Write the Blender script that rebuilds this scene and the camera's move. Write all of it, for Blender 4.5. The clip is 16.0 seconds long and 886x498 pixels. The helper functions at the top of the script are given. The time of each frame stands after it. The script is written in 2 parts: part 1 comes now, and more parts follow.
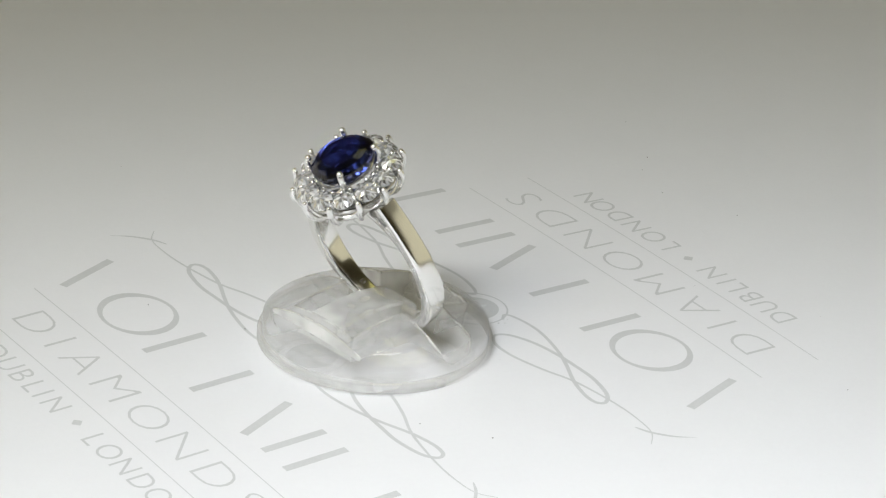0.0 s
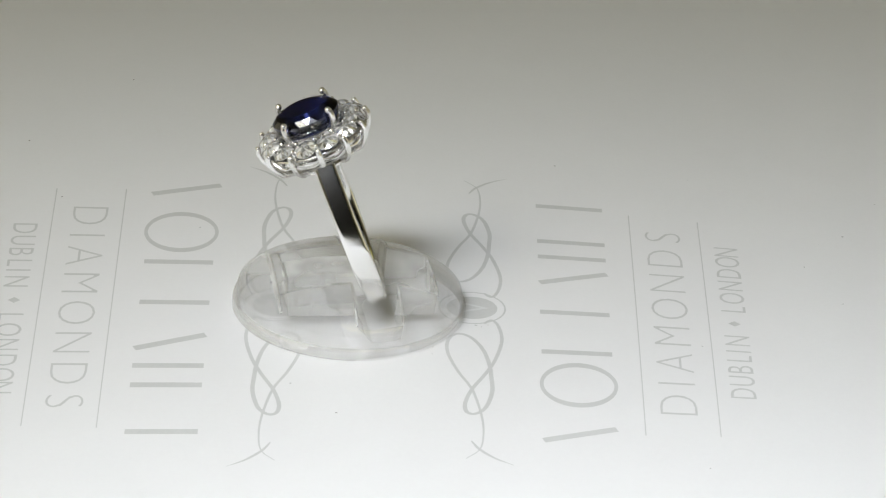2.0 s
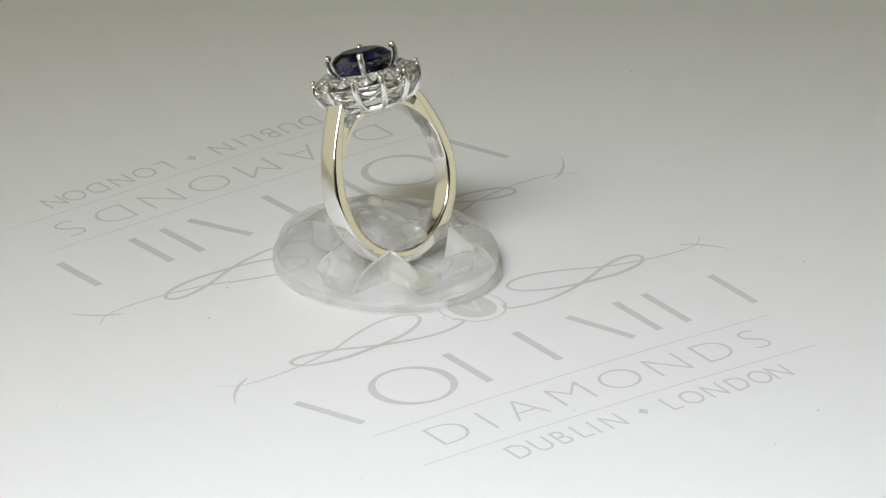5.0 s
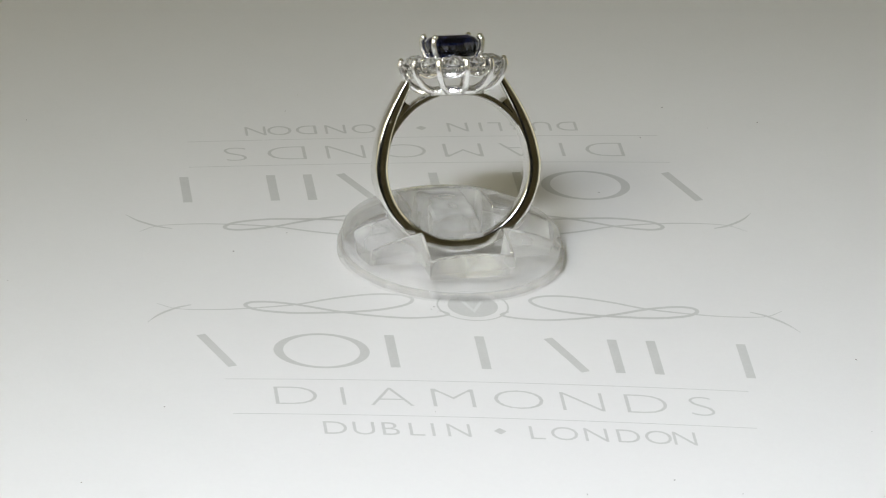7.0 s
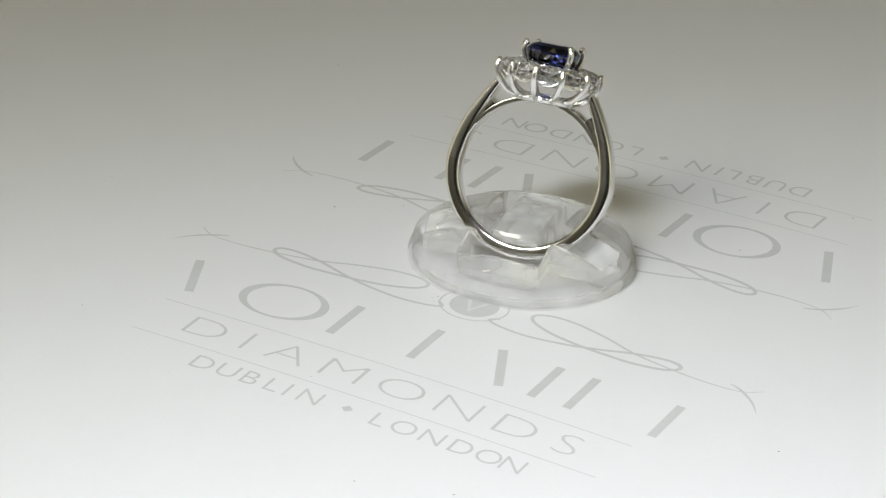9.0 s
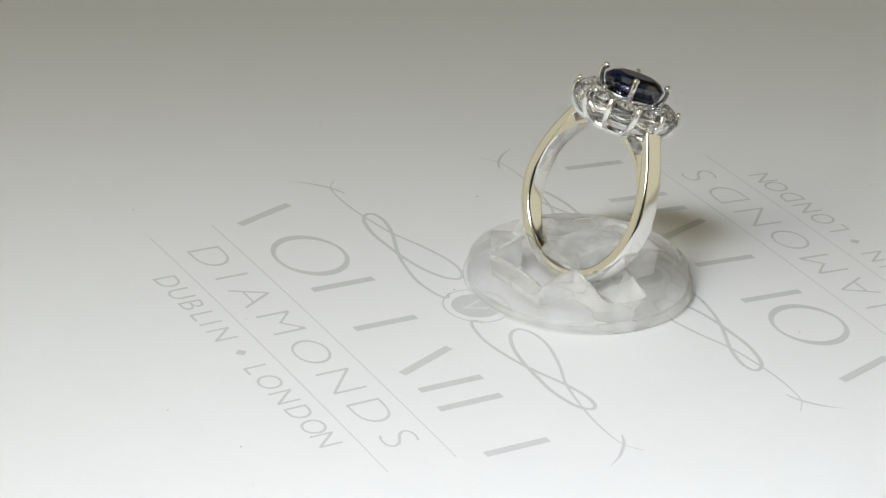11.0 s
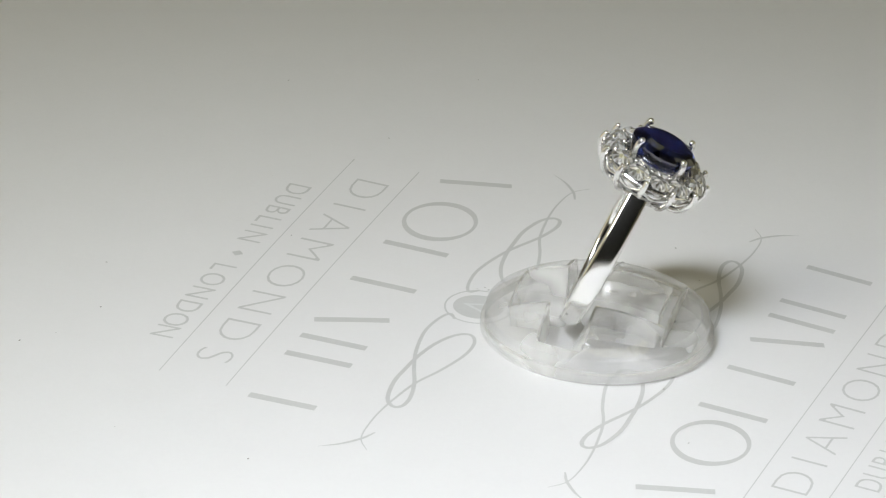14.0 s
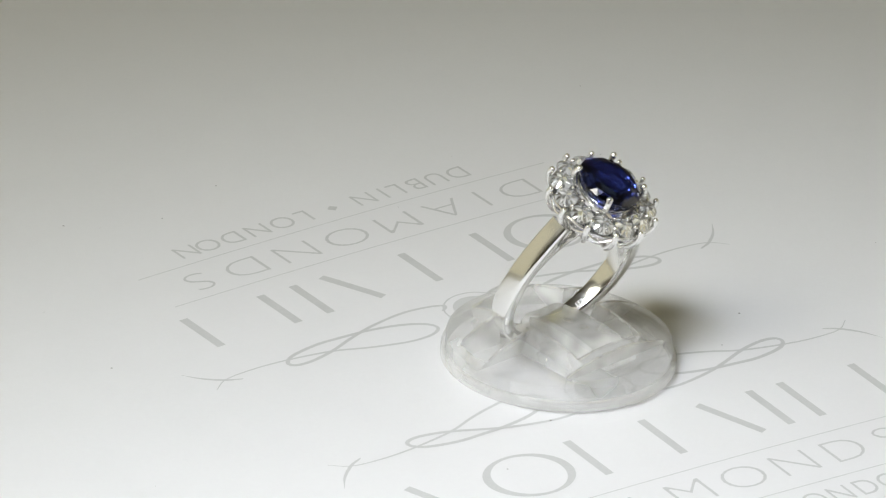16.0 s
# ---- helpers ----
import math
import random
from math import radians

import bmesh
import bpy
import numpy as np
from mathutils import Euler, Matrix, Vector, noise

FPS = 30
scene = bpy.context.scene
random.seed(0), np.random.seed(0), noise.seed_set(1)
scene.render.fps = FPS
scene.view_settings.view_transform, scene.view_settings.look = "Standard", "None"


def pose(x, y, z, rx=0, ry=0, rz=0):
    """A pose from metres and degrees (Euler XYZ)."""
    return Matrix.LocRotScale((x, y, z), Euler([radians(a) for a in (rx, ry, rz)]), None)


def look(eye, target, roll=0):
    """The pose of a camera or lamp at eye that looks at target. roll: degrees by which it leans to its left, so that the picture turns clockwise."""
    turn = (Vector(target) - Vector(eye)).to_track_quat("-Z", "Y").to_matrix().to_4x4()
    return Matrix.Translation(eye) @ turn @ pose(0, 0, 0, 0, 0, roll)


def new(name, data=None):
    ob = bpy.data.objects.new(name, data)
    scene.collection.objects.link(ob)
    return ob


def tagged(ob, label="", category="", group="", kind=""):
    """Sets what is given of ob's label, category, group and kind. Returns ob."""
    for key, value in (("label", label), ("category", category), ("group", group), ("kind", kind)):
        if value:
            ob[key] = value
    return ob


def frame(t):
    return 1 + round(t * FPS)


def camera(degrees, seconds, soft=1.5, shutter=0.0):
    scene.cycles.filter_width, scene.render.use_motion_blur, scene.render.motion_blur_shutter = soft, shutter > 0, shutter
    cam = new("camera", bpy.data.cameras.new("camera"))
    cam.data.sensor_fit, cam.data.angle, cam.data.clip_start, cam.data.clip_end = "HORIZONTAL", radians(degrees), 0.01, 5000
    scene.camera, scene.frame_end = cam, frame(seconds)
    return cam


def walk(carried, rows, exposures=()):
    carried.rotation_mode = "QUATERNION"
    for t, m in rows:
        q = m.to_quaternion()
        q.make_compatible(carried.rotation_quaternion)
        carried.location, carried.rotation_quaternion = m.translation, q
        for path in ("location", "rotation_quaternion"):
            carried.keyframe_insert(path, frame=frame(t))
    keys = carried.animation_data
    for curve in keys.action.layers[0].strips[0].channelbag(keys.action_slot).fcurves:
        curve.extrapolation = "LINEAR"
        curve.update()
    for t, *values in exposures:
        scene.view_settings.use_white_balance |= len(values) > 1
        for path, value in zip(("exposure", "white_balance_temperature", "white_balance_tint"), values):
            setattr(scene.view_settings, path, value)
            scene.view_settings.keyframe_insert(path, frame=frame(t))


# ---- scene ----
MM = 0.001
CLIP = 16.0
SPIN = -16.75                     # degrees a second of the turntable, 0 at 7 s

# ---- camera: it stands still ----
cam = camera(9.75, CLIP, soft=1.25)
EYE = Matrix(((0.99778714, -0.06613344, 0.00686978, 0.0),
              (0.03509414, 0.43607282, -0.89922683, -0.55991490),
              (0.05647324, 0.89747806, 0.43742875, 0.27989934),
              (0, 0, 0, 1)))
walk(cam, [(0.0, EYE), (CLIP, EYE)])

# ---- light: a lamp at the front left, an added spot on the sheet's front, an added warm fill, a dim warm room ----
def area_lamp(name, eye, target, size, power, colour, tall=0.0):
    data = bpy.data.lights.new(name, "AREA")
    data.shape, data.size, data.energy, data.color = "RECTANGLE" if tall else "DISK", size, power, colour
    if tall:
        data.size_y = tall
    ob = new(name, data)
    ob.matrix_world = look(eye, target)
    return ob


def spot_lamp(name, eye, target, cone, power, colour, radius):
    data = bpy.data.lights.new(name, "SPOT")
    data.energy, data.color, data.spot_size, data.spot_blend, data.shadow_soft_size = power, colour, radians(cone), 1.0, radius
    new(name, data).matrix_world = look(eye, target)


spot_lamp("desk_lamp_light", (-0.40, -0.43, 0.50), (-0.11, -0.03, 0), 78, 7.6, (0.99, 0.965, 0.83), 0.13)
# added spot, its narrow beam brightens the front of the sheet
spot_lamp("front_fill_light", (-0.17, -0.46, 0.52), (0.015, -0.16, 0), 26.9, 61.0, (0.92, 0.96, 1.04), 0.16)
# added overhead fill that warms the far sheet and softens shadows
area_lamp("overhead_fill_light", (0.3, 0.4, 1.75), (0.1, 0.2, 0), 0.9, 1.1, (1.0, 0.94, 0.33))
# two softbox lamps, which the polished band mirrors as cream
area_lamp("softbox_light_east", (0.72, -0.02, 0.20), (0, -0.02, 0.10), 0.95, 0.85, (1.0, 0.94, 0.68), 0.5)
area_lamp("softbox_light_west", (-0.74, 0.02, 0.20), (0, 0.02, 0.10), 1.05, 0.85, (1.0, 0.94, 0.68), 0.5)
world = bpy.data.worlds.new("world")
world.use_nodes = True
world.node_tree.nodes["Background"].inputs[0].default_value = (0.9, 0.85, 0.7, 1)
world.node_tree.nodes["Background"].inputs[1].default_value = 0.03
scene.world = world


# ---- materials ----
def material(name, base, rough=0.5, metal=0.0, vary=0.0, size=1000.0, bump=0.0, bump_size=4000.0, **more):
    m = bpy.data.materials.new(name)
    m.use_nodes = True
    nt = m.node_tree
    b = nt.nodes["Principled BSDF"]
    b.inputs["Base Color"].default_value = (*base, 1)
    b.inputs["Roughness"].default_value = rough
    b.inputs["Metallic"].default_value = metal
    for key, value in more.items():
        b.inputs[key.replace("_", " ")].default_value = value
    if vary or bump:
        co = nt.nodes.new("ShaderNodeTexCoord")
    if vary:
        n1, n2 = nt.nodes.new("ShaderNodeTexNoise"), nt.nodes.new("ShaderNodeTexNoise")
        n1.inputs["Scale"].default_value, n2.inputs["Scale"].default_value = size, size / 14
        n1.inputs["Detail"].default_value = 5
        add = nt.nodes.new("ShaderNodeMath")
        add.operation = "ADD"
        ramp = nt.nodes.new("ShaderNodeMapRange")
        ramp.inputs["From Min"].default_value, ramp.inputs["From Max"].default_value = 0.6, 1.4
        ramp.inputs["To Min"].default_value, ramp.inputs["To Max"].default_value = 1 - vary, 1 + vary
        mul = nt.nodes.new("ShaderNodeVectorMath")
        mul.operation = "SCALE"
        mul.inputs[0].default_value = base
        for n in (n1, n2):
            nt.links.new(co.outputs["Object"], n.inputs["Vector"])
        nt.links.new(n1.outputs["Fac"], add.inputs[0])
        nt.links.new(n2.outputs["Fac"], add.inputs[1])
        nt.links.new(add.outputs[0], ramp.inputs["Value"])
        nt.links.new(ramp.outputs[0], mul.inputs["Scale"])
        nt.links.new(mul.outputs[0], b.inputs["Base Color"])
    if bump:
        n3, bp = nt.nodes.new("ShaderNodeTexNoise"), nt.nodes.new("ShaderNodeBump")
        n3.inputs["Scale"].default_value = bump_size
        n3.inputs["Detail"].default_value = 3
        bp.inputs["Strength"].default_value = bump
        bp.inputs["Distance"].default_value = 0.00005
        nt.links.new(co.outputs["Object"], n3.inputs["Vector"])
        nt.links.new(n3.outputs["Fac"], bp.inputs["Height"])
        nt.links.new(bp.outputs[0], b.inputs["Normal"])
    return m


PAPER = material("satin_paper", (0.80, 0.80, 0.80), 0.45, vary=0.012, size=1500, bump=0.12, bump_size=6000)
INK = material("grey_ink", (0.595, 0.60, 0.59), 0.45, vary=0.05, size=2500)
INK_PALE = material("pale_ink", (0.68, 0.69, 0.685), 0.45, vary=0.05, size=2500)
SPECK = material("dust_speck", (0.16, 0.15, 0.13), 0.8)
GOLD = material("white_gold", (0.88, 0.875, 0.86), 0.15, 1.0, bump=0.05, bump_size=1500)
GOLD_CAST = material("cast_white_gold", (0.86, 0.855, 0.84), 0.27, 1.0, bump=0.06, bump_size=2500)
HALLMARK = material("struck_mark", (0.35, 0.34, 0.32), 0.4, 1.0)
FROSTED = material("sawn_acrylic", (0.98, 0.985, 0.975), 0.14, IOR=1.47, Transmission_Weight=1.0, bump=0.05, bump_size=250)
EDGE_GLINT = material("acrylic_edge_glint", (0.98, 0.985, 0.975), 0.06, IOR=1.47, Transmission_Weight=1.0)
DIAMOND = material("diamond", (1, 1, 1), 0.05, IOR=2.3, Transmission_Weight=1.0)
SAPPHIRE = material("sapphire", (0.02, 0.031, 0.145), 0.0, IOR=1.77, Transmission_Weight=1.0)
ACRYLIC = material("clear_acrylic", (0.98, 0.985, 0.975), 0.02, IOR=1.47, Transmission_Weight=1.0, bump=0.08, bump_size=220)

BASE = material("acrylic_underside", (0.98, 0.985, 0.975), 0.02, IOR=1.47, Transmission_Weight=1.0)


def cloud(m, clear, frost_glint, grain=300.0, edge=0.35, face=0.0, vary=0.75, facets=False):
    """A clear plastic or stone: part of the light goes straight through, part bends, a little scatters, and the surface
    shines. The scattering white is frost on sawn faces; elsewhere it paints in sparkle, glints and inner brightness.
    """
    nt = m.node_tree
    out, glass = nt.nodes["Material Output"], nt.nodes["Principled BSDF"]
    ior, rough = glass.inputs["IOR"].default_value, glass.inputs["Roughness"].default_value
    thru, haze, white, bent, shine = (nt.nodes.new("ShaderNodeBsdf" + k) for k in ("Transparent", "Translucent", "Diffuse", "Glass", "Glossy"))
    for node in (haze, white):
        node.inputs["Color"].default_value = (0.985, 0.985, 0.96, 1)
    bent.inputs["IOR"].default_value, bent.inputs["Roughness"].default_value = ior, rough
    shine.inputs["Roughness"].default_value = rough
    m1, m2, m3, m4 = (nt.nodes.new("ShaderNodeMixShader") for _ in range(4))
    facing, power, gloss = nt.nodes.new("ShaderNodeLayerWeight"), nt.nodes.new("ShaderNodeMath"), nt.nodes.new("ShaderNodeMapRange")
    power.operation, power.inputs[1].default_value = "POWER", 3.0
    gloss.inputs["To Min"].default_value, gloss.inputs["To Max"].default_value = max(face, ((ior - 1) / (ior + 1)) ** 2), edge
    nt.links.new(facing.outputs["Facing"], power.inputs[0])
    nt.links.new(power.outputs[0], gloss.inputs["Value"])
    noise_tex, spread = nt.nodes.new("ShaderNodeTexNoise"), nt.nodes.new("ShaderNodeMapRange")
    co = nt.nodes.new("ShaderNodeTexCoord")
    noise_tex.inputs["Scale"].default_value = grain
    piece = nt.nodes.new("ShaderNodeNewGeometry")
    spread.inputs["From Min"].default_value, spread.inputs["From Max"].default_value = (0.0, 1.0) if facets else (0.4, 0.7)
    spread.inputs["To Min"].default_value, spread.inputs["To Max"].default_value = (1 - vary) * frost_glint, (1 + vary) * frost_glint
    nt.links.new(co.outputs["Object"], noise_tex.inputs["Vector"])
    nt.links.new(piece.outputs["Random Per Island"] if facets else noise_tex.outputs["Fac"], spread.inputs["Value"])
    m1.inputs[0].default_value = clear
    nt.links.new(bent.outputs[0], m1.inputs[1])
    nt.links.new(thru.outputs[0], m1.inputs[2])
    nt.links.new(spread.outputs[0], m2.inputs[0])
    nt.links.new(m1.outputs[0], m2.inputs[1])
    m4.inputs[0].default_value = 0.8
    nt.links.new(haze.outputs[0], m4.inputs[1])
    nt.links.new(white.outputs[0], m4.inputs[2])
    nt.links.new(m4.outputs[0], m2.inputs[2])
    nt.links.new(gloss.outputs[0], m3.inputs[0])
    nt.links.new(m2.outputs[0], m3.inputs[1])
    nt.links.new(shine.outputs[0], m3.inputs[2])
    for link in list(glass.inputs["Normal"].links):
        for node in (bent, shine, facing):
            nt.links.new(link.from_socket, node.inputs["Normal"])
    nt.links.new(m3.outputs[0], out.inputs["Surface"])


# uneven white in the clear acrylic stands in for bright refractions inside it
cloud(ACRYLIC, 0.76, 0.18, 90.0, 0.5, 0.08, 0.9)
cloud(BASE, 0.97, 0.03, 110.0, 0.04, 0.0, 0.65)
cloud(FROSTED, 0.72, 0.36, 160.0, 0.4, 0.1, 0.5)
cloud(EDGE_GLINT, 0.6, 0.35, 250.0, 0.5, 0.15, 0.8)
# a random amount of white per facet paints in the diamonds' sparkle
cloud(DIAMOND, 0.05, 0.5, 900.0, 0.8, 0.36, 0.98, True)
WALL = material("cream_wall_paint", (0.62, 0.57, 0.45), 0.8, vary=0.05, size=20)
DARK_PANEL = material("dark_panel_matte", (0.035, 0.033, 0.03), 0.8, vary=0.1, size=20)
TABLE = material("white_table_laminate", (0.7, 0.7, 0.68), 0.5, vary=0.03, size=30)


# ---- mesh helpers ----
def mesh_of(name, bm, mat, smooth=True):
    bmesh.ops.recalc_face_normals(bm, faces=bm.faces)
    for e in bm.edges:
        e.smooth = len(e.link_faces) < 2 or e.calc_face_angle(0) < 0.45
    me = bpy.data.meshes.new(name)
    bm.to_mesh(me)
    bm.free()
    me.materials.append(mat)
    for p in me.polygons:
        p.use_smooth = smooth
    return me


def part(name, bm, mat, parent, label="", smooth=True):
    ob = new(name, mesh_of(name, bm, mat, smooth) if isinstance(bm, bmesh.types.BMesh) else bm)
    ob.parent = parent
    if label:
        tagged(ob, label)
    return ob


def skin(bm, rings, closed=False, caps=True):
    """Faces between rings of points, each ring closed."""
    vs = [[bm.verts.new(p) for p in r] for r in rings]
    n = len(vs[0])
    pairs = list(zip(vs, vs[1:])) + ([(vs[-1], vs[0])] if closed else [])
    for a, b in pairs:
        for i in range(n):
            bm.faces.new((a[i], a[(i + 1) % n], b[(i + 1) % n], b[i]))
    if caps and not closed:
        bm.faces.new(vs[0][::-1])
        bm.faces.new(vs[-1])
    return vs


def smooth_path(points, steps=8):
    """Catmull-Rom through the points."""
    ps = [Vector(p) for p in points]
    ps = [2 * ps[0] - ps[1]] + ps + [2 * ps[-1] - ps[-2]]
    out = []
    for i in range(1, len(ps) - 2):
        a, b, c, d = ps[i - 1:i + 3]
        for k in range(steps):
            s = k / steps
            out.append(0.5 * (2 * b + (c - a) * s + (2 * a - 5 * b + 4 * c - d) * s * s + (3 * b - a - 3 * c + d) * s ** 3))
    out.append(ps[-2])
    return out


def tube(bm, path, radii, sides=8):
    rings = []
    side = None
    for i, p in enumerate(path):
        d = (path[min(i + 1, len(path) - 1)] - path[max(i - 1, 0)]).normalized()
        if side is None:
            side = d.orthogonal().normalized()
        side = (side - d * side.dot(d)).normalized()
        up = d.cross(side)
        r = radii[i] if isinstance(radii, (list, tuple)) else radii
        rings.append([p + r * (math.cos(a) * side + math.sin(a) * up) for a in (2 * math.pi * k / sides for k in range(sides))])
    skin(bm, rings)


def ball(bm, centre, r, squash=1.0):
    got = bmesh.ops.create_uvsphere(bm, u_segments=12, v_segments=8, radius=r)
    bmesh.ops.scale(bm, vec=(1, 1, squash), verts=got["verts"])
    bmesh.ops.translate(bm, vec=centre, verts=got["verts"])


# ---- the room and the table ----
def slab(name, lo, hi, mat, label, category):
    bm = bmesh.new()
    bmesh.ops.create_cube(bm, size=1)
    for v in bm.verts:
        v.co = [a + (b - a) * (c + 0.5) for a, b, c in zip(lo, hi, v.co)]
    return tagged(new(name, mesh_of(name, bm, mat, False)), label, category, kind="structure")


slab("ground", (-1.4, -1.4, -0.05), (1.4, 1.8, -0.010), TABLE, "plain white laminate table top under the turntable", "table top")
slab("wall_north", (-1.45, 1.8, -0.05), (1.45, 1.85, 2.0), WALL, "plain cream painted wall", "wall")
# unseen dark panel, added to give the band its black reflection
slab("south_dark_panel", (-0.60, -1.45, -0.05), (0.60, -1.4, 2.0), DARK_PANEL, "unseen dark panel added for the ring band to mirror", "wall")
for name, x0, x1 in (("wall_south_west", -1.45, -0.603), ("wall_south_east", 0.603, 1.45)):
    slab(name, (x0, -1.45, -0.05), (x1, -1.4, 2.0), WALL, "plain cream painted wall", "wall")
slab("wall_west", (-1.45, -1.4, -0.05), (-1.4, 1.8, 2.0), WALL, "plain cream painted wall", "wall")
slab("wall_east", (1.4, -1.4, -0.05), (1.45, 1.8, 2.0), WALL, "plain cream painted wall", "wall")
slab("ceiling", (-1.45, -1.45, 2.0), (1.45, 1.85, 2.05), WALL, "plain cream painted ceiling", "ceiling")


# ---- the printed sheet, slightly bowed ----
def bow(x, y):
    """Height of the sheet at x, y metres: it sags towards two of its corners."""
    k = 1 / (1 + (math.hypot(x, y) / 0.092) ** 3) ** (1 / 3)
    x, y = x * k, y * k
    return -0.01197 * x - 0.01146 * y - 0.5388 * x * x + 0.7497 * x * y - 0.4024 * y * y


sheet = tagged(new("printed_sheet"), "round white satin paper sheet with pale grey printing, slightly bowed", "printed sheet")
bm = bmesh.new()
N, RINGS, RADIUS = 120, 90, 0.150
rows = [[bm.verts.new((0, 0, bow(0, 0)))]]
for i in range(1, RINGS + 1):
    r = RADIUS * i / RINGS
    ring = []
    for k in range(N):
        x, y = r * math.cos(2 * math.pi * k / N), r * math.sin(2 * math.pi * k / N)
        ring.append(bm.verts.new((x, y, bow(x, y))))
    rows.append(ring)
for k in range(N):
    bm.faces.new((rows[0][0], rows[1][k], rows[1][(k + 1) % N]))
for a, b in zip(rows[1:], rows[2:]):
    for k in range(N):
        bm.faces.new((a[k], b[k], b[(k + 1) % N], a[(k + 1) % N]))
low = [bm.verts.new((v.co.x, v.co.y, -0.010)) for v in rows[-1]]
for k in range(N):
    bm.faces.new((rows[-1][k], low[k], low[(k + 1) % N], rows[-1][(k + 1) % N]))
bm.faces.new(low[::-1])
part("paper", bm, PAPER, sheet)

LIFT = 0.00005


def logo_frame(which):
    """From the print's own millimetres (along the words, up) to the sheet."""
    a = radians(8.2)
    base = Matrix.Translation((0, -4.4 * MM, 0)) @ Matrix.Rotation(a, 4, "Z")
    if which:
        base = base @ Matrix.Translation((0, 32.8 * MM, 0)) @ Matrix.Rotation(math.pi, 4, "Z")
    return base


def laid(bm, m, lift=LIFT):
    """Put flat print, drawn in millimetres, on the sheet."""
    for v in bm.verts:
        p = m @ Vector((v.co.x * MM, v.co.y * MM, 0))
        v.co = (p.x, p.y, bow(p.x, p.y) + lift)
    return bm


def ribbon(points, width):
    """A flat stroke through points; width one number or one per point."""
    bm = bmesh.new()
    last = None
    for i, p in enumerate(points):
        d = (points[min(i + 1, len(points) - 1)] - points[max(i - 1, 0)]).normalized()
        s = Vector((-d.y, d.x, 0)) * (width[i] if isinstance(width, list) else width) / 2
        pair = (bm.verts.new(p - s), bm.verts.new(p + s))
        if last:
            bm.faces.new((last[0], pair[0], pair[1], last[1]))
        last = pair
    return bm


def line(a, b, width, steps=12):
    a, b = Vector((*a, 0)), Vector((*b, 0))
    return ribbon([a.lerp(b, k / steps) for k in range(steps + 1)], width)


def oval(cx, cy, rx, ry, inner=0.0, thick=0.0, n=48):
    """A filled oval, or an oval ring that is thicker at its sides."""
    bm = bmesh.new()
    out = [bm.verts.new((cx + rx * math.cos(2 * math.pi * k / n), cy + ry * math.sin(2 * math.pi * k / n), 0)) for k in range(n)]
    if not inner:
        bm.faces.new(out)
        return bm
    ins = [bm.verts.new((cx + (rx - thick) * math.cos(2 * math.pi * k / n), cy + (ry - inner) * math.sin(2 * math.pi * k / n), 0)) for k in range(n)]
    for k in range(n):
        bm.faces.new((out[k], out[(k + 1) % n], ins[(k + 1) % n], ins[k]))
    return bm


def glyph(ch, centre, base, cap, stretch=1.0, thin=0.035):
    """One printed capital of the built-in font, centred along the words, standing on base."""
    cu = bpy.data.curves.new("glyph", "FONT")
    cu.body, cu.size, cu.resolution_u = ch, cap / 0.69, 4
    cu.offset = -thin * cap
    ob = new("glyph", cu)
    bpy.context.view_layer.update()
    me = bpy.data.meshes.new_from_object(ob.evaluated_get(bpy.context.evaluated_depsgraph_get()))
    bpy.data.objects.remove(ob)
    bm = bmesh.new()
    bm.from_mesh(me)
    bpy.data.meshes.remove(me)
    xs = [v.co.x for v in bm.verts]
    mid = (min(xs) + max(xs)) / 2
    for v in bm.verts:
        v.co.x, v.co.y = centre + (v.co.x - mid) * stretch, base + v.co.y
    return bm


FLOURISH = [(4.2, 3.3), (3.2, 2.3), (5.1, 1.5), (8.8, 1.2), (13.6, 2.0), (17.4, 3.2), (21.4, 4.8), (24.9, 5.6), (27.0, 5.4), (27.4, 4.4),
            (25.8, 3.2), (22.0, 2.45), (18.5, 2.5), (14.8, 2.75), (11.0, 3.5), (8.0, 4.9), (7.2, 6.5), (9.0, 7.6), (12.4, 7.6), (17.0, 6.4),
            (20.4, 5.1), (23.2, 4.4), (27.9, 3.7), (31.9, 3.5), (35.8, 3.9), (38.1, 5.5)]
TAIL = [(34.0, 4.9), (35.9, 4.0), (38.0, 2.2), (39.5, 0.1)]
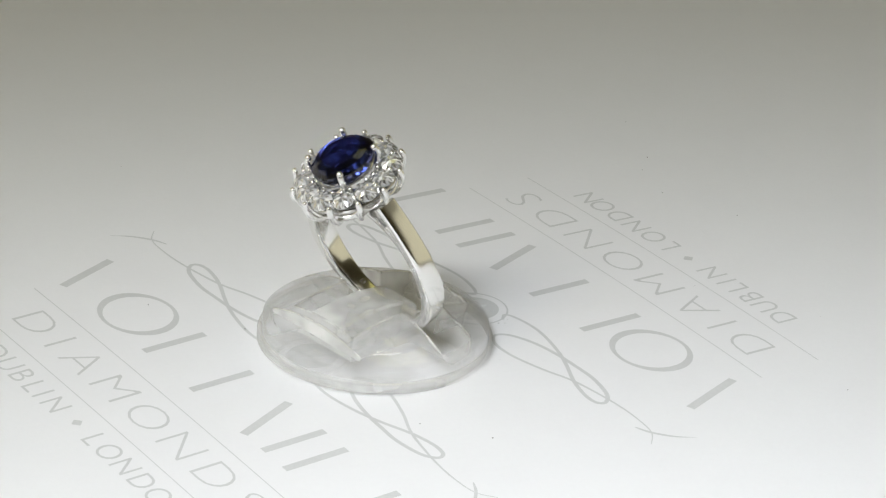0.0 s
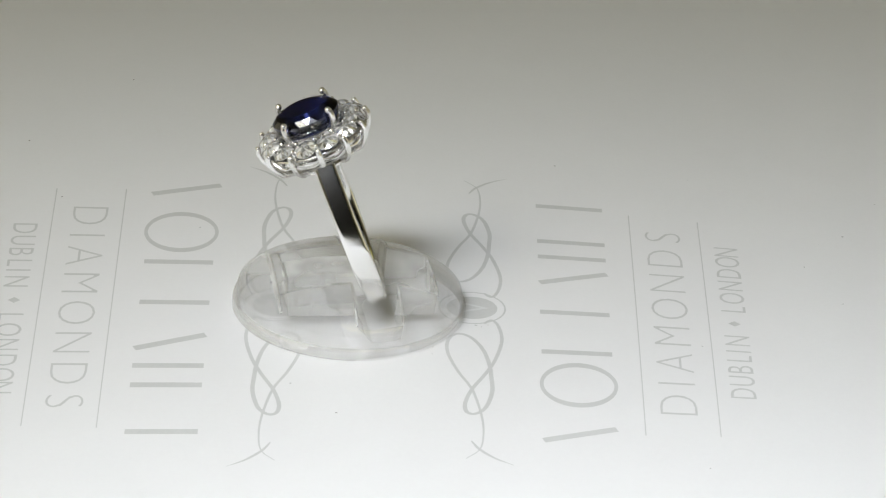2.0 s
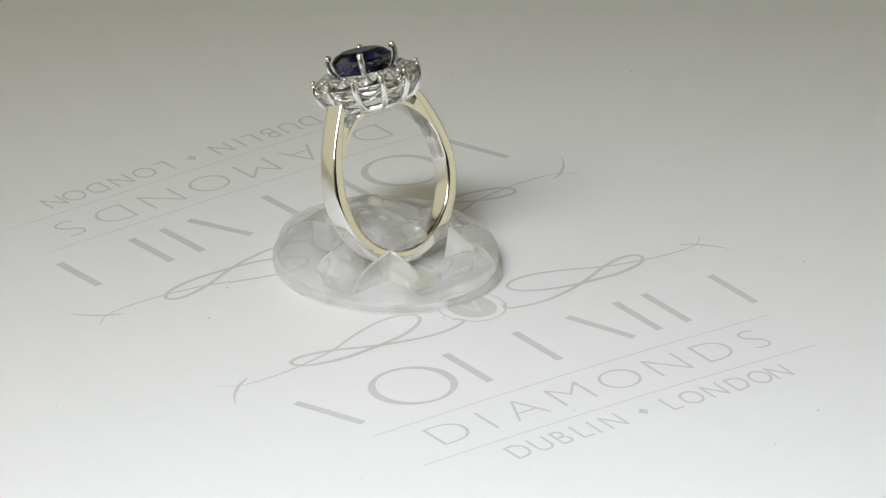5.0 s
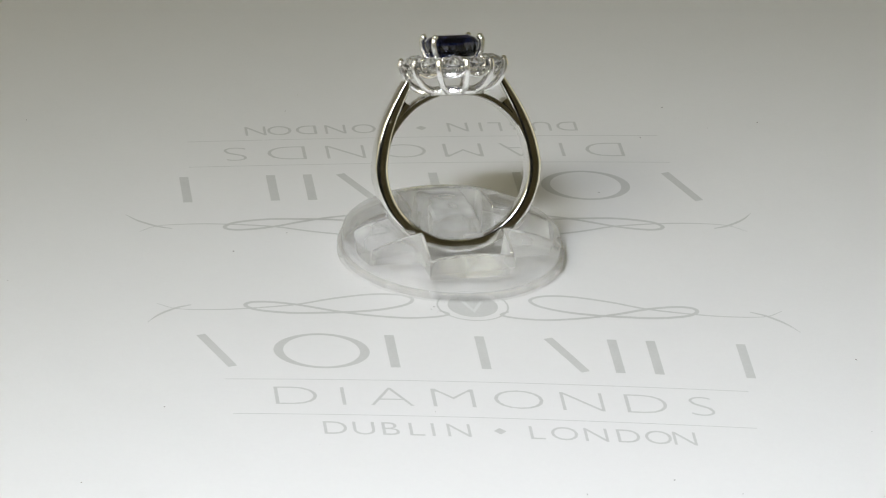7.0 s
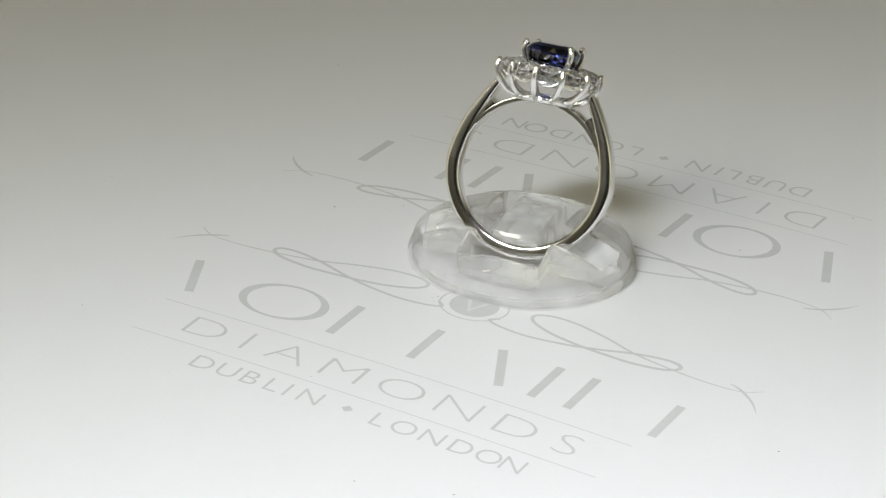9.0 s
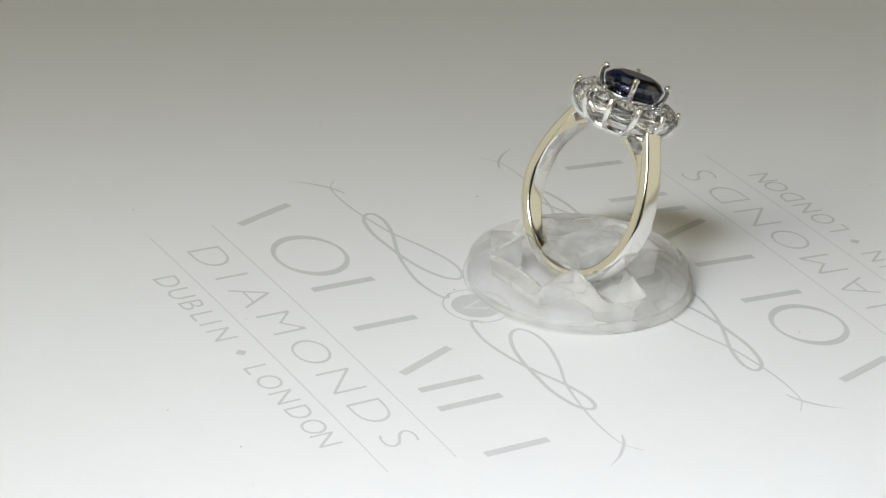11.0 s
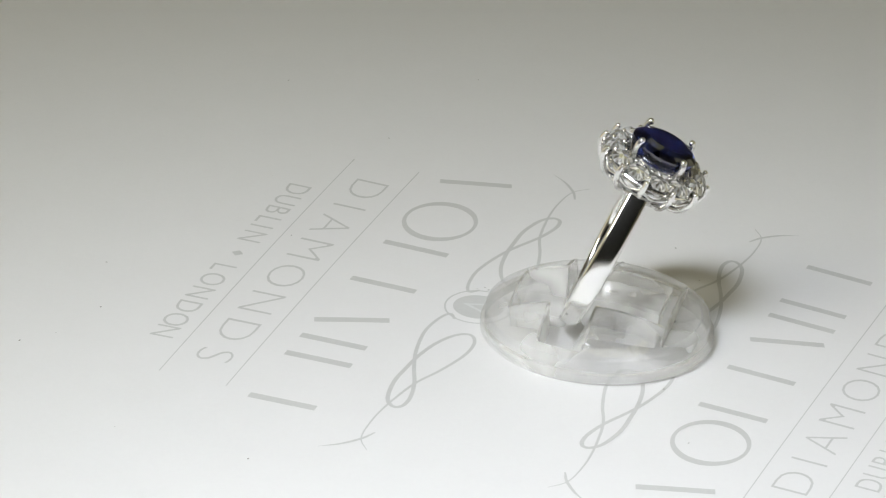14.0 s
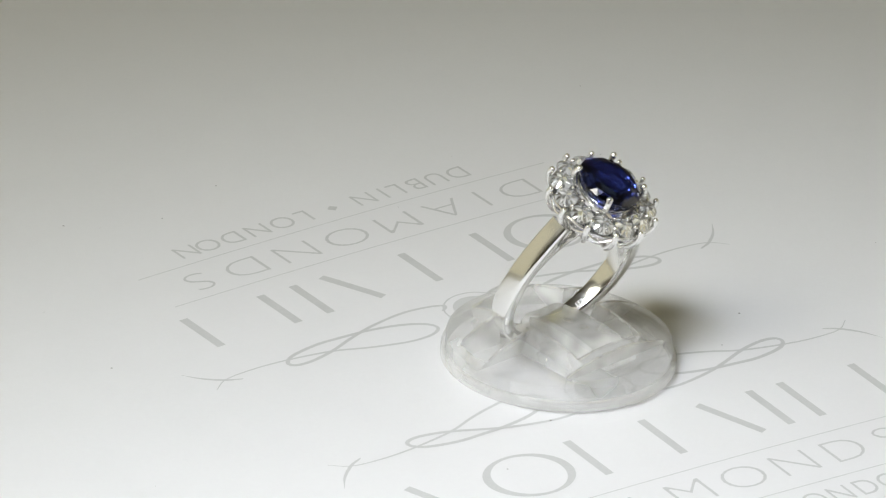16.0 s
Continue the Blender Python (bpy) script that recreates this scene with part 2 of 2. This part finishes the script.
for which in (0, 1):
    m = logo_frame(which)

    def ink(name, bm, mat=INK, lift=LIFT):
        part(name, laid(bm, m, lift), mat, sheet, smooth=False)

    for side in (1, -1):
        pts = [Vector((side * p.x + 0.4, p.y, 0)) for p in smooth_path([(x, y, 0) for x, y in FLOURISH], 6)]
        n = len(pts)
        ink("flourish", ribbon(pts, [0.36 + 0.16 * math.sin(math.pi * min(1, k / (n * 0.8))) if k < n * 0.82 else 0.36 - 0.26 * (k - n * 0.82) / (n * 0.18) for k in range(n)]))
        pts = [Vector((side * p.x + 0.4, p.y, 0)) for p in smooth_path([(x, y, 0) for x, y in TAIL], 6)]
        n = len(pts)
        ink("flourish_tail", ribbon(pts, [0.08 + 0.32 * math.sin(math.pi * min(1, 0.1 + k / n)) for k in range(n)]), lift=LIFT * 1.5)
    # emblem: a grey disc with a pale wedge in a thin ring
    ink("emblem_disc", oval(0.4, 4.7, 3.05, 3.05))
    ink("emblem_ring", oval(0.4, 4.7, 4.4, 4.1, 0.22, 0.22))
    wedge = bmesh.new()
    wedge.faces.new([wedge.verts.new(p) for p in ((-1.0, 5.9, 0), (0.4, 2.7, 0), (1.8, 5.9, 0), (1.35, 5.9, 0), (0.4, 3.7, 0), (-0.55, 5.9, 0))])
    ink("emblem_wedge", wedge, INK_PALE, LIFT * 1.6)
    # the name, as plain marks
    ink("name_mark", line((-33.0, -3.4), (-29.8, -11.9), 1.15))
    ink("name_mark", oval(-19.0, -7.75, 5.7, 4.6, 0.45, 1.15))
    for x in (-10.6, 0.2, 16.2, 20.9, 31.9):
        ink("name_mark", line((x, -3.5), (x, -11.9), 1.15))
    ink("name_mark", line((8.5, -3.6), (12.0, -11.9), 1.15))
    # rules and the small words
    ink("rule", line((-31.0, -15.2), (31.0, -15.2), 0.13, 30))
    ink("rule", line((-30.6, -23.9), (30.6, -23.9), 0.13, 30))
    for ch, x in zip("DIAMONDS", (-23.0, -17.5, -11.9, -4.6, 3.1, 10.6, 18.2, 24.8)):
        ink("letter", glyph(ch, x, -21.6, 4.7, 1.25))
    for ch, x in zip("DUBLINLONDON", (-19.1, -15.8, -12.7, -9.7, -7.8, -4.8, 4.3, 7.5, 11.2, 15.0, 18.5, 21.6)):
        ink("letter", glyph(ch, x, -28.6, 3.1, 0.98, 0.012))
    dot = bmesh.new()
    dot.faces.new([dot.verts.new((0.0 + 0.75 * x, -27.0 + 0.75 * y, 0)) for x, y in ((1, 0), (0, 1), (-1, 0), (0, -1))])
    ink("diamond_dot", dot)

# dust on the sheet
rng = random.Random(5)
spots = [(-13.5, 3.2), (-10.9, 2.1), (-4.5, -2.2), (-4.9, -0.8), (-5.2, -1.5), (-11.8, 3.4), (24.0, -38.0), (-30.0, 12.0), (46.0, -4.0), (20.0, 55.0)]
spots += [(rng.uniform(-60, 60), rng.uniform(-60, 70)) for _ in range(24)]
for x, y in spots:
    r = rng.uniform(0.05, 0.15)
    bm = bmesh.new()
    bm.faces.new([bm.verts.new((x + r * rng.uniform(0.5, 1.2) * math.cos(a), y + r * rng.uniform(0.5, 1.2) * math.sin(a), 0)) for a in (0.3, 1.5, 2.6, 4.0, 5.2)])
    part("speck", laid(bm, Matrix(), LIFT * 1.3), SPECK, sheet, smooth=False)

# ---- the clear ring stand ----
STAND = Vector((-3.43 * MM, 14.84 * MM, -0.33 * MM))
TURN = 15.9                       # heading of the ring's plane on the sheet
LEAN = 22.6                       # the ring leans back


def soft_step(x, a, b):
    s = min(1, max(0, (x - a) / (b - a)))
    return s * s * (3 - 2 * s)


FRONT, BACK, RISE, END = -4.9, -1.3, 0.5, 9.2         # slot across the stand: its front wall, its back wall that leans, the flat cut behind
POCKET, NEAR, FAR, FLOOR = 4.9, -9.6, 7.9, 1.5        # the moulded pocket: half width, ends, floor
BAR = 2.9                                             # half width of the tongue in it


def ramp(v, a, b):
    return min(1, max(0, (v - a) / (b - a)))


def dome(r):
    """Height of the domed top in millimetres, which rolls over to a narrow ledge at the rim."""
    return 3.3 + 3.0 * (1 - min(1, r / 12.9) ** 2.5) - 0.25 * ramp(r, 12.9, 13.3)


def stand_height(x, y):
    """Top of the stand in millimetres, x along the slot, y across it."""
    r = math.hypot(x, y)
    h = dome(r)
    inside = 1 - ramp(r, 12.3, 12.55)
    h -= max(0, h - 3.3) * ramp(y, END, END + 0.15) * inside
    slot = ramp(y, FRONT - 0.12, FRONT + 0.12) * (1 - ramp(y, BACK, RISE))
    pocket = (1 - ramp(abs(x), POCKET, POCKET + 0.35)) * ramp(y, NEAR - 0.35, NEAR) * (1 - ramp(y, FAR, FAR + 0.35))
    return h - max(0, h - FLOOR) * max(slot, pocket) * inside


def ring_stand():
    thing = tagged(new("ring_stand"), "round clear acrylic ring stand with cut slots", "ring stand")
    n = 96
    turn = [(math.cos(2 * math.pi * k / n), math.sin(2 * math.pi * k / n)) for k in range(n)]
    bm = bmesh.new()
    rows = [[bm.verts.new((r * c, r * d, 0)) for c, d in turn] for r in (2.0, 4.0, 5.5, 7.0, 8.3, 9.5, 10.6, 11.5, 12.3, 12.55, 12.9, 13.3)]
    bm.faces.new(rows[0])
    for a, b in zip(rows, rows[1:]):
        for k in range(n):
            bm.faces.new((a[k], b[k], b[(k + 1) % n], a[(k + 1) % n]))
    cuts = [((0, y, 0), (0, 1, 0)) for y in (FRONT - 0.12, FRONT + 0.12, BACK, RISE, END, END + 0.15, NEAR - 0.35, NEAR, FAR, FAR + 0.35)]
    cuts += [((x, 0, 0), (1, 0, 0)) for x in (-POCKET - 0.35, -POCKET, POCKET, POCKET + 0.35)]
    for at, normal in cuts:
        bmesh.ops.bisect_plane(bm, geom=bm.verts[:] + bm.edges[:] + bm.faces[:], dist=1e-5, plane_co=at, plane_no=normal)
    for v in bm.verts:
        v.co.z = stand_height(v.co.x, v.co.y)
    bmesh.ops.triangulate(bm, faces=[f for f in bm.faces if len(f.verts) > 4])
    rim_edges = [e for e in bm.edges if len(e.link_faces) == 1]
    for r, z in ((13.46, 2.9), (13.5, 2.5), (13.5, 1.6), (13.5, 0.25), (13.3, 0.04)):
        got = bmesh.ops.extrude_edge_only(bm, edges=rim_edges)["geom"]
        for v in (g for g in got if isinstance(g, bmesh.types.BMVert)):
            d = Vector((v.co.x, v.co.y, 0)).normalized() * r
            v.co = (d.x, d.y, z)
        rim_edges = [g for g in got if isinstance(g, bmesh.types.BMEdge)]
    bmesh.ops.edgeloop_fill(bm, edges=rim_edges)
    bmesh.ops.recalc_face_normals(bm, faces=bm.faces)
    bmesh.ops.dissolve_limit(bm, angle_limit=0.002, verts=bm.verts[:], edges=bm.edges[:])
    # rounded edges of the cuts as tubes, whitened to paint in their glints
    def rail(edge, a, b, r=0.17):
        k = max(3, int(math.dist(a, b) / 0.5))
        line_up = [(a[0] + (b[0] - a[0]) * q / k, a[1] + (b[1] - a[1]) * q / k) for q in range(k + 1)]
        tube(edge, [Vector((x, y, dome(math.hypot(x, y)) - 0.07)) * MM for x, y in line_up], r * MM, 8)

    edge = bmesh.new()
    w = POCKET + 0.3
    for side in (1, -1):
        rail(edge, (side * w, NEAR), (side * w, FRONT - 0.2))
        rail(edge, (side * w, RISE), (side * w, END))
        rail(edge, (side * w, FRONT - 0.15), (side * 11.1, FRONT - 0.15))
        rail(edge, (side * w, RISE + 0.05), (side * 12.1, RISE + 0.05))
    rail(edge, (-w, FAR + 0.35), (w, FAR + 0.35))
    rail(edge, (-8.0, END), (8.0, END))
    rail(edge, (-w, NEAR - 0.3), (w, NEAR - 0.3))
    part("rounded_edge_glint", edge, EDGE_GLINT, thing)
    bmesh.ops.scale(bm, vec=(MM, MM, MM), verts=bm.verts)
    bm.normal_update()
    for f in bm.faces:
        c = f.calc_center_median()
        f.material_index = 2 if f.normal.z < -0.9 else int(abs(f.normal.z) < 0.75 and math.hypot(c.x, c.y) < 12.2 * MM and c.z > 0.0012)
    body = part("body", bm, ACRYLIC, thing, "clear acrylic disc with cut slot and pocket")
    body.data.materials.append(FROSTED)
    body.data.materials.append(BASE)
    # the tongue that rises from the pocket and holds the band down
    bm = bmesh.new()
    side = [(FAR - 0.1, FLOOR + 0.02), (FAR - 0.1, 5.1), (4.0, 5.75), (0.5, 5.85), (-2.6, 5.55), (-3.5, 5.2), (-3.75, 4.8), (-3.7, 3.95), (-1.65, 3.05), (-1.1, 2.2), (-0.9, FLOOR + 0.02)]
    wide = [BAR + 0.35 - 0.11 * (z - FLOOR) for _, z in side]
    skin(bm, [[(k * w * MM, y * MM, z * MM) for (y, z), w in zip(side, wide)] for k in (-1, -0.86, 0, 0.86, 1)])
    for v in bm.verts:
        if v.co.z > 4.4 * MM and abs(v.co.x) > 0.95 * (BAR + 0.35 - 0.11 * (v.co.z / MM - FLOOR)) * MM:
            v.co.z -= 0.22 * MM
    part("tongue", bm, FROSTED, thing, "frosted acrylic tongue over the band")
    bm = bmesh.new()
    outline = ((13.53, 0.05), (13.9, 0.03), (14.05, 0.2), (14.05, 1.05), (13.95, 1.3), (13.75, 1.42), (13.53, 1.45))
    skin(bm, [[(r * c * MM, r * d * MM, z * MM) for r, z in outline] for c, d in turn], closed=True)
    part("rim", bm, ACRYLIC, thing, "clear acrylic foot rim")
    return thing


# ---- the ring ----
def shank_rings(points, widths, thicks, sides=28):
    """Cross sections along a path in the ring's plane (x, z), rounded oblongs, in metres."""
    out = []
    for i, (x, z) in enumerate(points):
        a, b = points[max(i - 1, 0)], points[min(i + 1, len(points) - 1)]
        d = Vector((b[0] - a[0], 0, b[1] - a[1])).normalized()
        nrm = Vector((d.z, 0, -d.x))
        ring = []
        for k in range(sides):
            t = 2 * math.pi * k / sides
            cx, sx = math.cos(t), math.sin(t)
            u = math.copysign(abs(cx) ** 0.32, cx) * widths[i] / 2
            v = math.copysign(abs(sx) ** 0.5, sx) * thicks[i] / 2
            ring.append((Vector((x, 0, z)) + nrm * v + Vector((0, u, 0))) * MM)
        out.append(ring)
    return out


def brilliant(r):
    """A round brilliant of radius r, table up, girdle at 0."""
    bm = bmesh.new()
    def circle(rad, z, n, off=0.0):
        return [bm.verts.new((rad * r * math.cos(2 * math.pi * (k + off) / n), rad * r * math.sin(2 * math.pi * (k + off) / n), z * r)) for k in range(n)]
    m = 11
    table, star, gird, low = circle(0.44, 0.36, m), circle(0.76, 0.22, m, 0.5), circle(1.0, 0.03, 2 * m), circle(1.0, -0.03, 2 * m)
    pav = circle(0.42, -0.52, m)
    tip = bm.verts.new((0, 0, -0.86 * r))
    mid = bm.verts.new((0.06 * r, 0.04 * r, 0.40 * r))
    for k in range(m):
        j = (k + 1) % m
        bm.faces.new((table[k], table[j], mid))
        bm.faces.new((table[k], star[k], table[j]))
        bm.faces.new((table[k], star[k - 1], gird[2 * k]))
        bm.faces.new((table[k], gird[2 * k], star[k]))
        bm.faces.new((star[k], gird[2 * k], gird[2 * k + 1]))
        bm.faces.new((star[k], gird[2 * k + 1], gird[(2 * k + 2) % (2 * m)]))
        bm.faces.new((low[2 * k], pav[k], low[2 * k + 1]))
        bm.faces.new((low[2 * k + 1], pav[k], pav[j]))
        bm.faces.new((low[2 * k + 1], pav[j], low[(2 * k + 2) % (2 * m)]))
        bm.faces.new((pav[k], tip, pav[j]))
    for k in range(2 * m):
        bm.faces.new((gird[k], low[k], low[(k + 1) % (2 * m)], gird[(k + 1) % (2 * m)]))
    wobble = random.Random(8)
    for v in table + star:
        v.co += Vector([wobble.uniform(-0.06, 0.06) * r for _ in range(3)])
    bmesh.ops.recalc_face_normals(bm, faces=bm.faces)
    bmesh.ops.split_edges(bm, edges=bm.edges)      # each facet stands for itself, with its own painted sparkle
    return bm


def oval_stone(rx, ry, n=22):
    """The faceted oval stone, table up, girdle at 0, in millimetres."""
    bm = bmesh.new()
    def circle(k, z, off=0.0):
        return [bm.verts.new((rx * k * math.cos(2 * math.pi * (i + off) / n) * MM, ry * k * math.sin(2 * math.pi * (i + off) / n) * MM, z * MM)) for i in range(n)]
    rows = [circle(0.62, 1.05), circle(0.84, 0.72, 0.5), circle(1.0, 0.14), circle(1.0, -0.14), circle(0.95, -0.85, 0.5), circle(0.76, -1.8), circle(0.3, -2.7, 0.5)]
    bm.faces.new(rows[0])
    for q, (a, b) in enumerate(zip(rows, rows[1:])):
        for i in range(n):
            j = (i + 1) % n
            if q == 2:
                bm.faces.new((a[i], b[i], b[j], a[j]))
            elif q in (0, 3, 5):
                bm.faces.new((a[i], b[i], a[j]))
                bm.faces.new((b[i], b[j], a[j]))
            else:
                bm.faces.new((a[i], b[i], b[j]))
                bm.faces.new((a[i], b[j], a[j]))
    bm.faces.new(rows[-1][::-1])
    return bm


HALO_Z, SAPPHIRE_Z = 23.5, 25.5
HX, HY, COUNT = 5.05, 5.45, 12


def cluster_ring():
    thing = tagged(new("cluster_ring"), "white gold ring with oval blue sapphire and diamond cluster", "ring")
    # shank with shoulders that rise to the head
    R, C = 9.68, 10.48
    pts, wid, thk = [], [], []
    for deg in range(-92, 93, 4):
        a = radians(deg)
        pts.append((R * math.sin(a), C - R * math.cos(a)))
        s = abs(deg) / 118
        wid.append(2.2 + 0.62 * soft_step(s, 0.15, 0.75) - 0.1 * soft_step(s, 0.8, 1))
        thk.append(1.6 + 0.15 * soft_step(s, 0.4, 0.9))
    rise = smooth_path([(9.55, 11.7, 0), (9.18, 13.6, 0), (8.55, 15.6, 0), (7.72, 17.5, 0), (6.8, 19.3, 0), (5.85, 21.0, 0)], 4)
    up = [(p.x, p.y, 2.75 - 0.25 * i / (len(rise) - 1), 1.72 - 0.75 * (i / (len(rise) - 1)) ** 1.6) for i, p in enumerate(rise)]
    # the shoulder fills out to the finger hole as far as the fork
    full = []
    for i, (x, z, w, t) in enumerate(up):
        x0, z0 = up[max(i - 1, 0)][:2]
        x1, z1 = up[min(i + 1, len(up) - 1)][:2]
        n = Vector((z1 - z0, x0 - x1)).normalized()
        o = Vector((x, z)) + n * t / 2
        out = o - Vector((0, C))
        reach = out.length - 8.85
        deep = reach - t / 2
        c = o - n * (t / 2 + deep / 2)
        if math.degrees(math.atan2(out.x, -out.y)) < 139:
            full.append((c.x, c.y, w - 0.12, max(deep, 0.3)))
    for side in (1, -1):
        bm = bmesh.new()
        skin(bm, shank_rings([(side * x, z) for x, z, _, _ in full], [w for _, _, w, _ in full], [t for *_, t in full], 16))
        part("shoulder", bm, GOLD, thing)
    pts = [(-x, z) for x, z, _, _ in up[::-1]] + pts + [(x, z) for x, z, _, _ in up]
    wid = [w for _, _, w, _ in up[::-1]] + wid + [w for _, _, w, _ in up]
    thk = [t for *_, t in up[::-1]] + thk + [t for *_, t in up]
    bm = bmesh.new()
    skin(bm, shank_rings(pts, wid, thk))
    part("shank", bm, GOLD, thing, "polished white gold band")
    # worn marks struck inside the band, as plain bars
    for deg, y, long in ((-33.5, 0.2, 0.55), (-36.0, 0.1, 0.45), (-38.5, 0.25, 0.6), (34.0, -0.3, 0.5), (36.5, -0.2, 0.6)):
        bm = bmesh.new()
        bmesh.ops.create_cube(bm, size=1)
        bmesh.ops.bevel(bm, geom=bm.edges[:], offset=0.12, segments=1)
        bmesh.ops.scale(bm, vec=(0.26 * MM, long * MM, 0.05 * MM), verts=bm.verts)
        ob = part("hallmark_bar", bm, HALLMARK, thing)
        a = radians(deg)
        ob.matrix_local = Matrix.Translation((8.88 * math.sin(a) * MM, y * MM, (C - 8.88 * math.cos(a)) * MM)) @ Matrix.Rotation(-a, 4, "Y")
    # inner arcs that carry on under the head
    for side in (1, -1):
        arc = []
        for deg in range(122, 167, 4):
            a = radians(deg)
            arc.append((side * 9.2 * math.sin(a), C - 9.2 * math.cos(a)))
        bm = bmesh.new()
        skin(bm, shank_rings(arc, [2.5] * len(arc), [0.75] * len(arc), 16))
        part("bridge", bm, GOLD, thing)
    # gallery: a lower oval wire and an upper one
    for z, rx, ry, w in ((19.75, 3.5, 4.2, 0.36), (21.8, 5.0, 5.5, 0.26), (23.8, 2.85, 3.5, 0.15)):
        bm = bmesh.new()
        rings = []
        for k in range(48):
            a = 2 * math.pi * k / 48
            c, d = Vector((rx * math.cos(a), ry * math.sin(a), z)), Vector((math.cos(a), math.sin(a), 0))
            rings.append([(c + w * (math.cos(t) * d + math.sin(t) * Vector((0, 0, 1.2)))) * MM for t in (2 * math.pi * q / 8 for q in range(8))])
        skin(bm, rings, closed=True)
        part("gallery_wire", bm, GOLD_CAST, thing)
    # the pierced seat under the stones, also added as backing to brighten them
    bm = bmesh.new()
    profile = ((2.7, 3.4, 22.9), (3.3, 3.9, 22.7), (4.9, 5.25, 22.45), (6.0, 6.3, 22.8), (6.1, 6.4, 22.65), (5.0, 5.35, 22.1), (3.2, 3.8, 22.3), (2.6, 3.3, 22.6))
    skin(bm, [[(rx * math.cos(a) * MM, ry * math.sin(a) * MM, z * MM) for rx, ry, z in profile] for a in (2 * math.pi * k / 60 for k in range(60))], closed=True)
    part("seat", bm, GOLD_CAST, thing)
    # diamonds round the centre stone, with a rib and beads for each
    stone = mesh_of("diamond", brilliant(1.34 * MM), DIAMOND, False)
    tilt = random.Random(3)
    for k in range(COUNT):
        a = 2 * math.pi * (k + 0.5) / COUNT
        x, y = HX * math.cos(a), HY * math.sin(a)
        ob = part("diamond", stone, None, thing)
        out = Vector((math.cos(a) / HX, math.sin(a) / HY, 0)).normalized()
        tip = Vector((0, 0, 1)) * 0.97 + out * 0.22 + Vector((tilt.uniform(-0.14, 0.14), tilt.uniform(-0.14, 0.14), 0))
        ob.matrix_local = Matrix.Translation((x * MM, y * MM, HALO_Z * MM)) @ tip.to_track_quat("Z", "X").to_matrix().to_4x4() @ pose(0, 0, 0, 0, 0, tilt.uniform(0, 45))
        # a claw between this stone and the next, curving up from the gallery
        b = a + math.pi / COUNT
        c, d = math.cos(b), math.sin(b)
        path = smooth_path([Vector((3.5 * c, 4.2 * d, 19.75)), Vector((5.0 * c, 5.55 * d, 20.3)), Vector((6.1 * c, 6.5 * d, 21.5)),
                            Vector((6.6 * c, 6.9 * d, 22.7)), Vector((6.5 * c, 6.75 * d, 23.5))], 5)
        bm = bmesh.new()
        tube(bm, [p * MM for p in path], [(0.40 - 0.06 * i / len(path)) * MM for i in range(len(path))], 10)
        ball(bm, path[-1] * MM, 0.34 * MM)
        part("claw", bm, GOLD_CAST, thing)
        # a short inner claw beside it, and the scalloped wire under the stone
        bm = bmesh.new()
        tube(bm, [Vector((5.2 * c, 5.75 * d, z)) * MM for z in (22.2, 22.9, 23.5)], 0.25 * MM)
        ball(bm, Vector((5.2 * c, 5.75 * d, 23.6)) * MM, 0.31 * MM)
        part("bead", bm, GOLD_CAST, thing)
        arc = []
        for i in range(9):
            e = b - 2 * math.pi / COUNT * i / 8
            dip = math.sin(math.pi * i / 8)
            arc.append(Vector(((5.95 - 0.15 * dip) * math.cos(e), (6.3 - 0.15 * dip) * math.sin(e), 22.3 - 0.75 * dip)) * MM)
        bm = bmesh.new()
        tube(bm, arc, 0.14 * MM)
        part("scallop_wire", bm, GOLD_CAST, thing)
        # beads near the centre stone, one in each gap and one at each stone
        for turned in (a, b):
            c, d = math.cos(turned), math.sin(turned)
            top = 23.75 if turned == b else 23.6
            bm = bmesh.new()
            tube(bm, [Vector((3.55 * c, 4.4 * d, z)) * MM for z in (22.4, 23.0, top)], 0.24 * MM)
            ball(bm, Vector((3.55 * c, 4.4 * d, top)) * MM, 0.31 * MM)
            part("bead", bm, GOLD_CAST, thing)
    ob = part("sapphire", oval_stone(3.3, 4.1), SAPPHIRE, thing, "deep blue faceted oval sapphire", False)
    ob.location = (0, 0, SAPPHIRE_Z * MM)
    for sx in (-1, 1):
        for sy in (-1, 1):
            path = smooth_path([Vector((1.7 * sx, 1.8 * sy, 21.6)), Vector((2.4 * sx, 2.45 * sy, 23.4)), Vector((2.95 * sx, 2.9 * sy, 24.9)),
                                Vector((3.0 * sx, 2.95 * sy, 25.85)), Vector((2.82 * sx, 2.77 * sy, 26.3))], 4)
            bm = bmesh.new()
            tube(bm, [p * MM for p in path], 0.36 * MM, 10)
            ball(bm, path[-1] * MM, 0.42 * MM)
            part("prong", bm, GOLD_CAST, thing)
    return thing


stand = ring_stand()
ring = cluster_ring()
FOOT = STAND + Matrix.Rotation(radians(TURN), 3, "Z") @ Vector((0.13, -3.43, 0)) * MM
FOOT.z = 1.67 * MM


# ---- what moves: the sheet turns, and carries the stand and the ring ----
def motions():
    times = [k * 0.5 for k in range(33)]
    at_stand = Matrix.Translation(STAND) @ pose(0, 0, 0, 0, 0, TURN)
    at_ring = Matrix.Translation(FOOT) @ pose(0, 0, 0, 0, 0, 16.7) @ pose(0, 0, 0, -LEAN, 0, 0) @ pose(0, 0, 0, 0, 0.6, 0)
    for thing, rest in ((sheet, Matrix()), (stand, at_stand), (ring, at_ring)):
        walk(thing, [(t, pose(0, 0, 0, 0, 0, SPIN * (t - 7.0)) @ rest) for t in times])


motions()
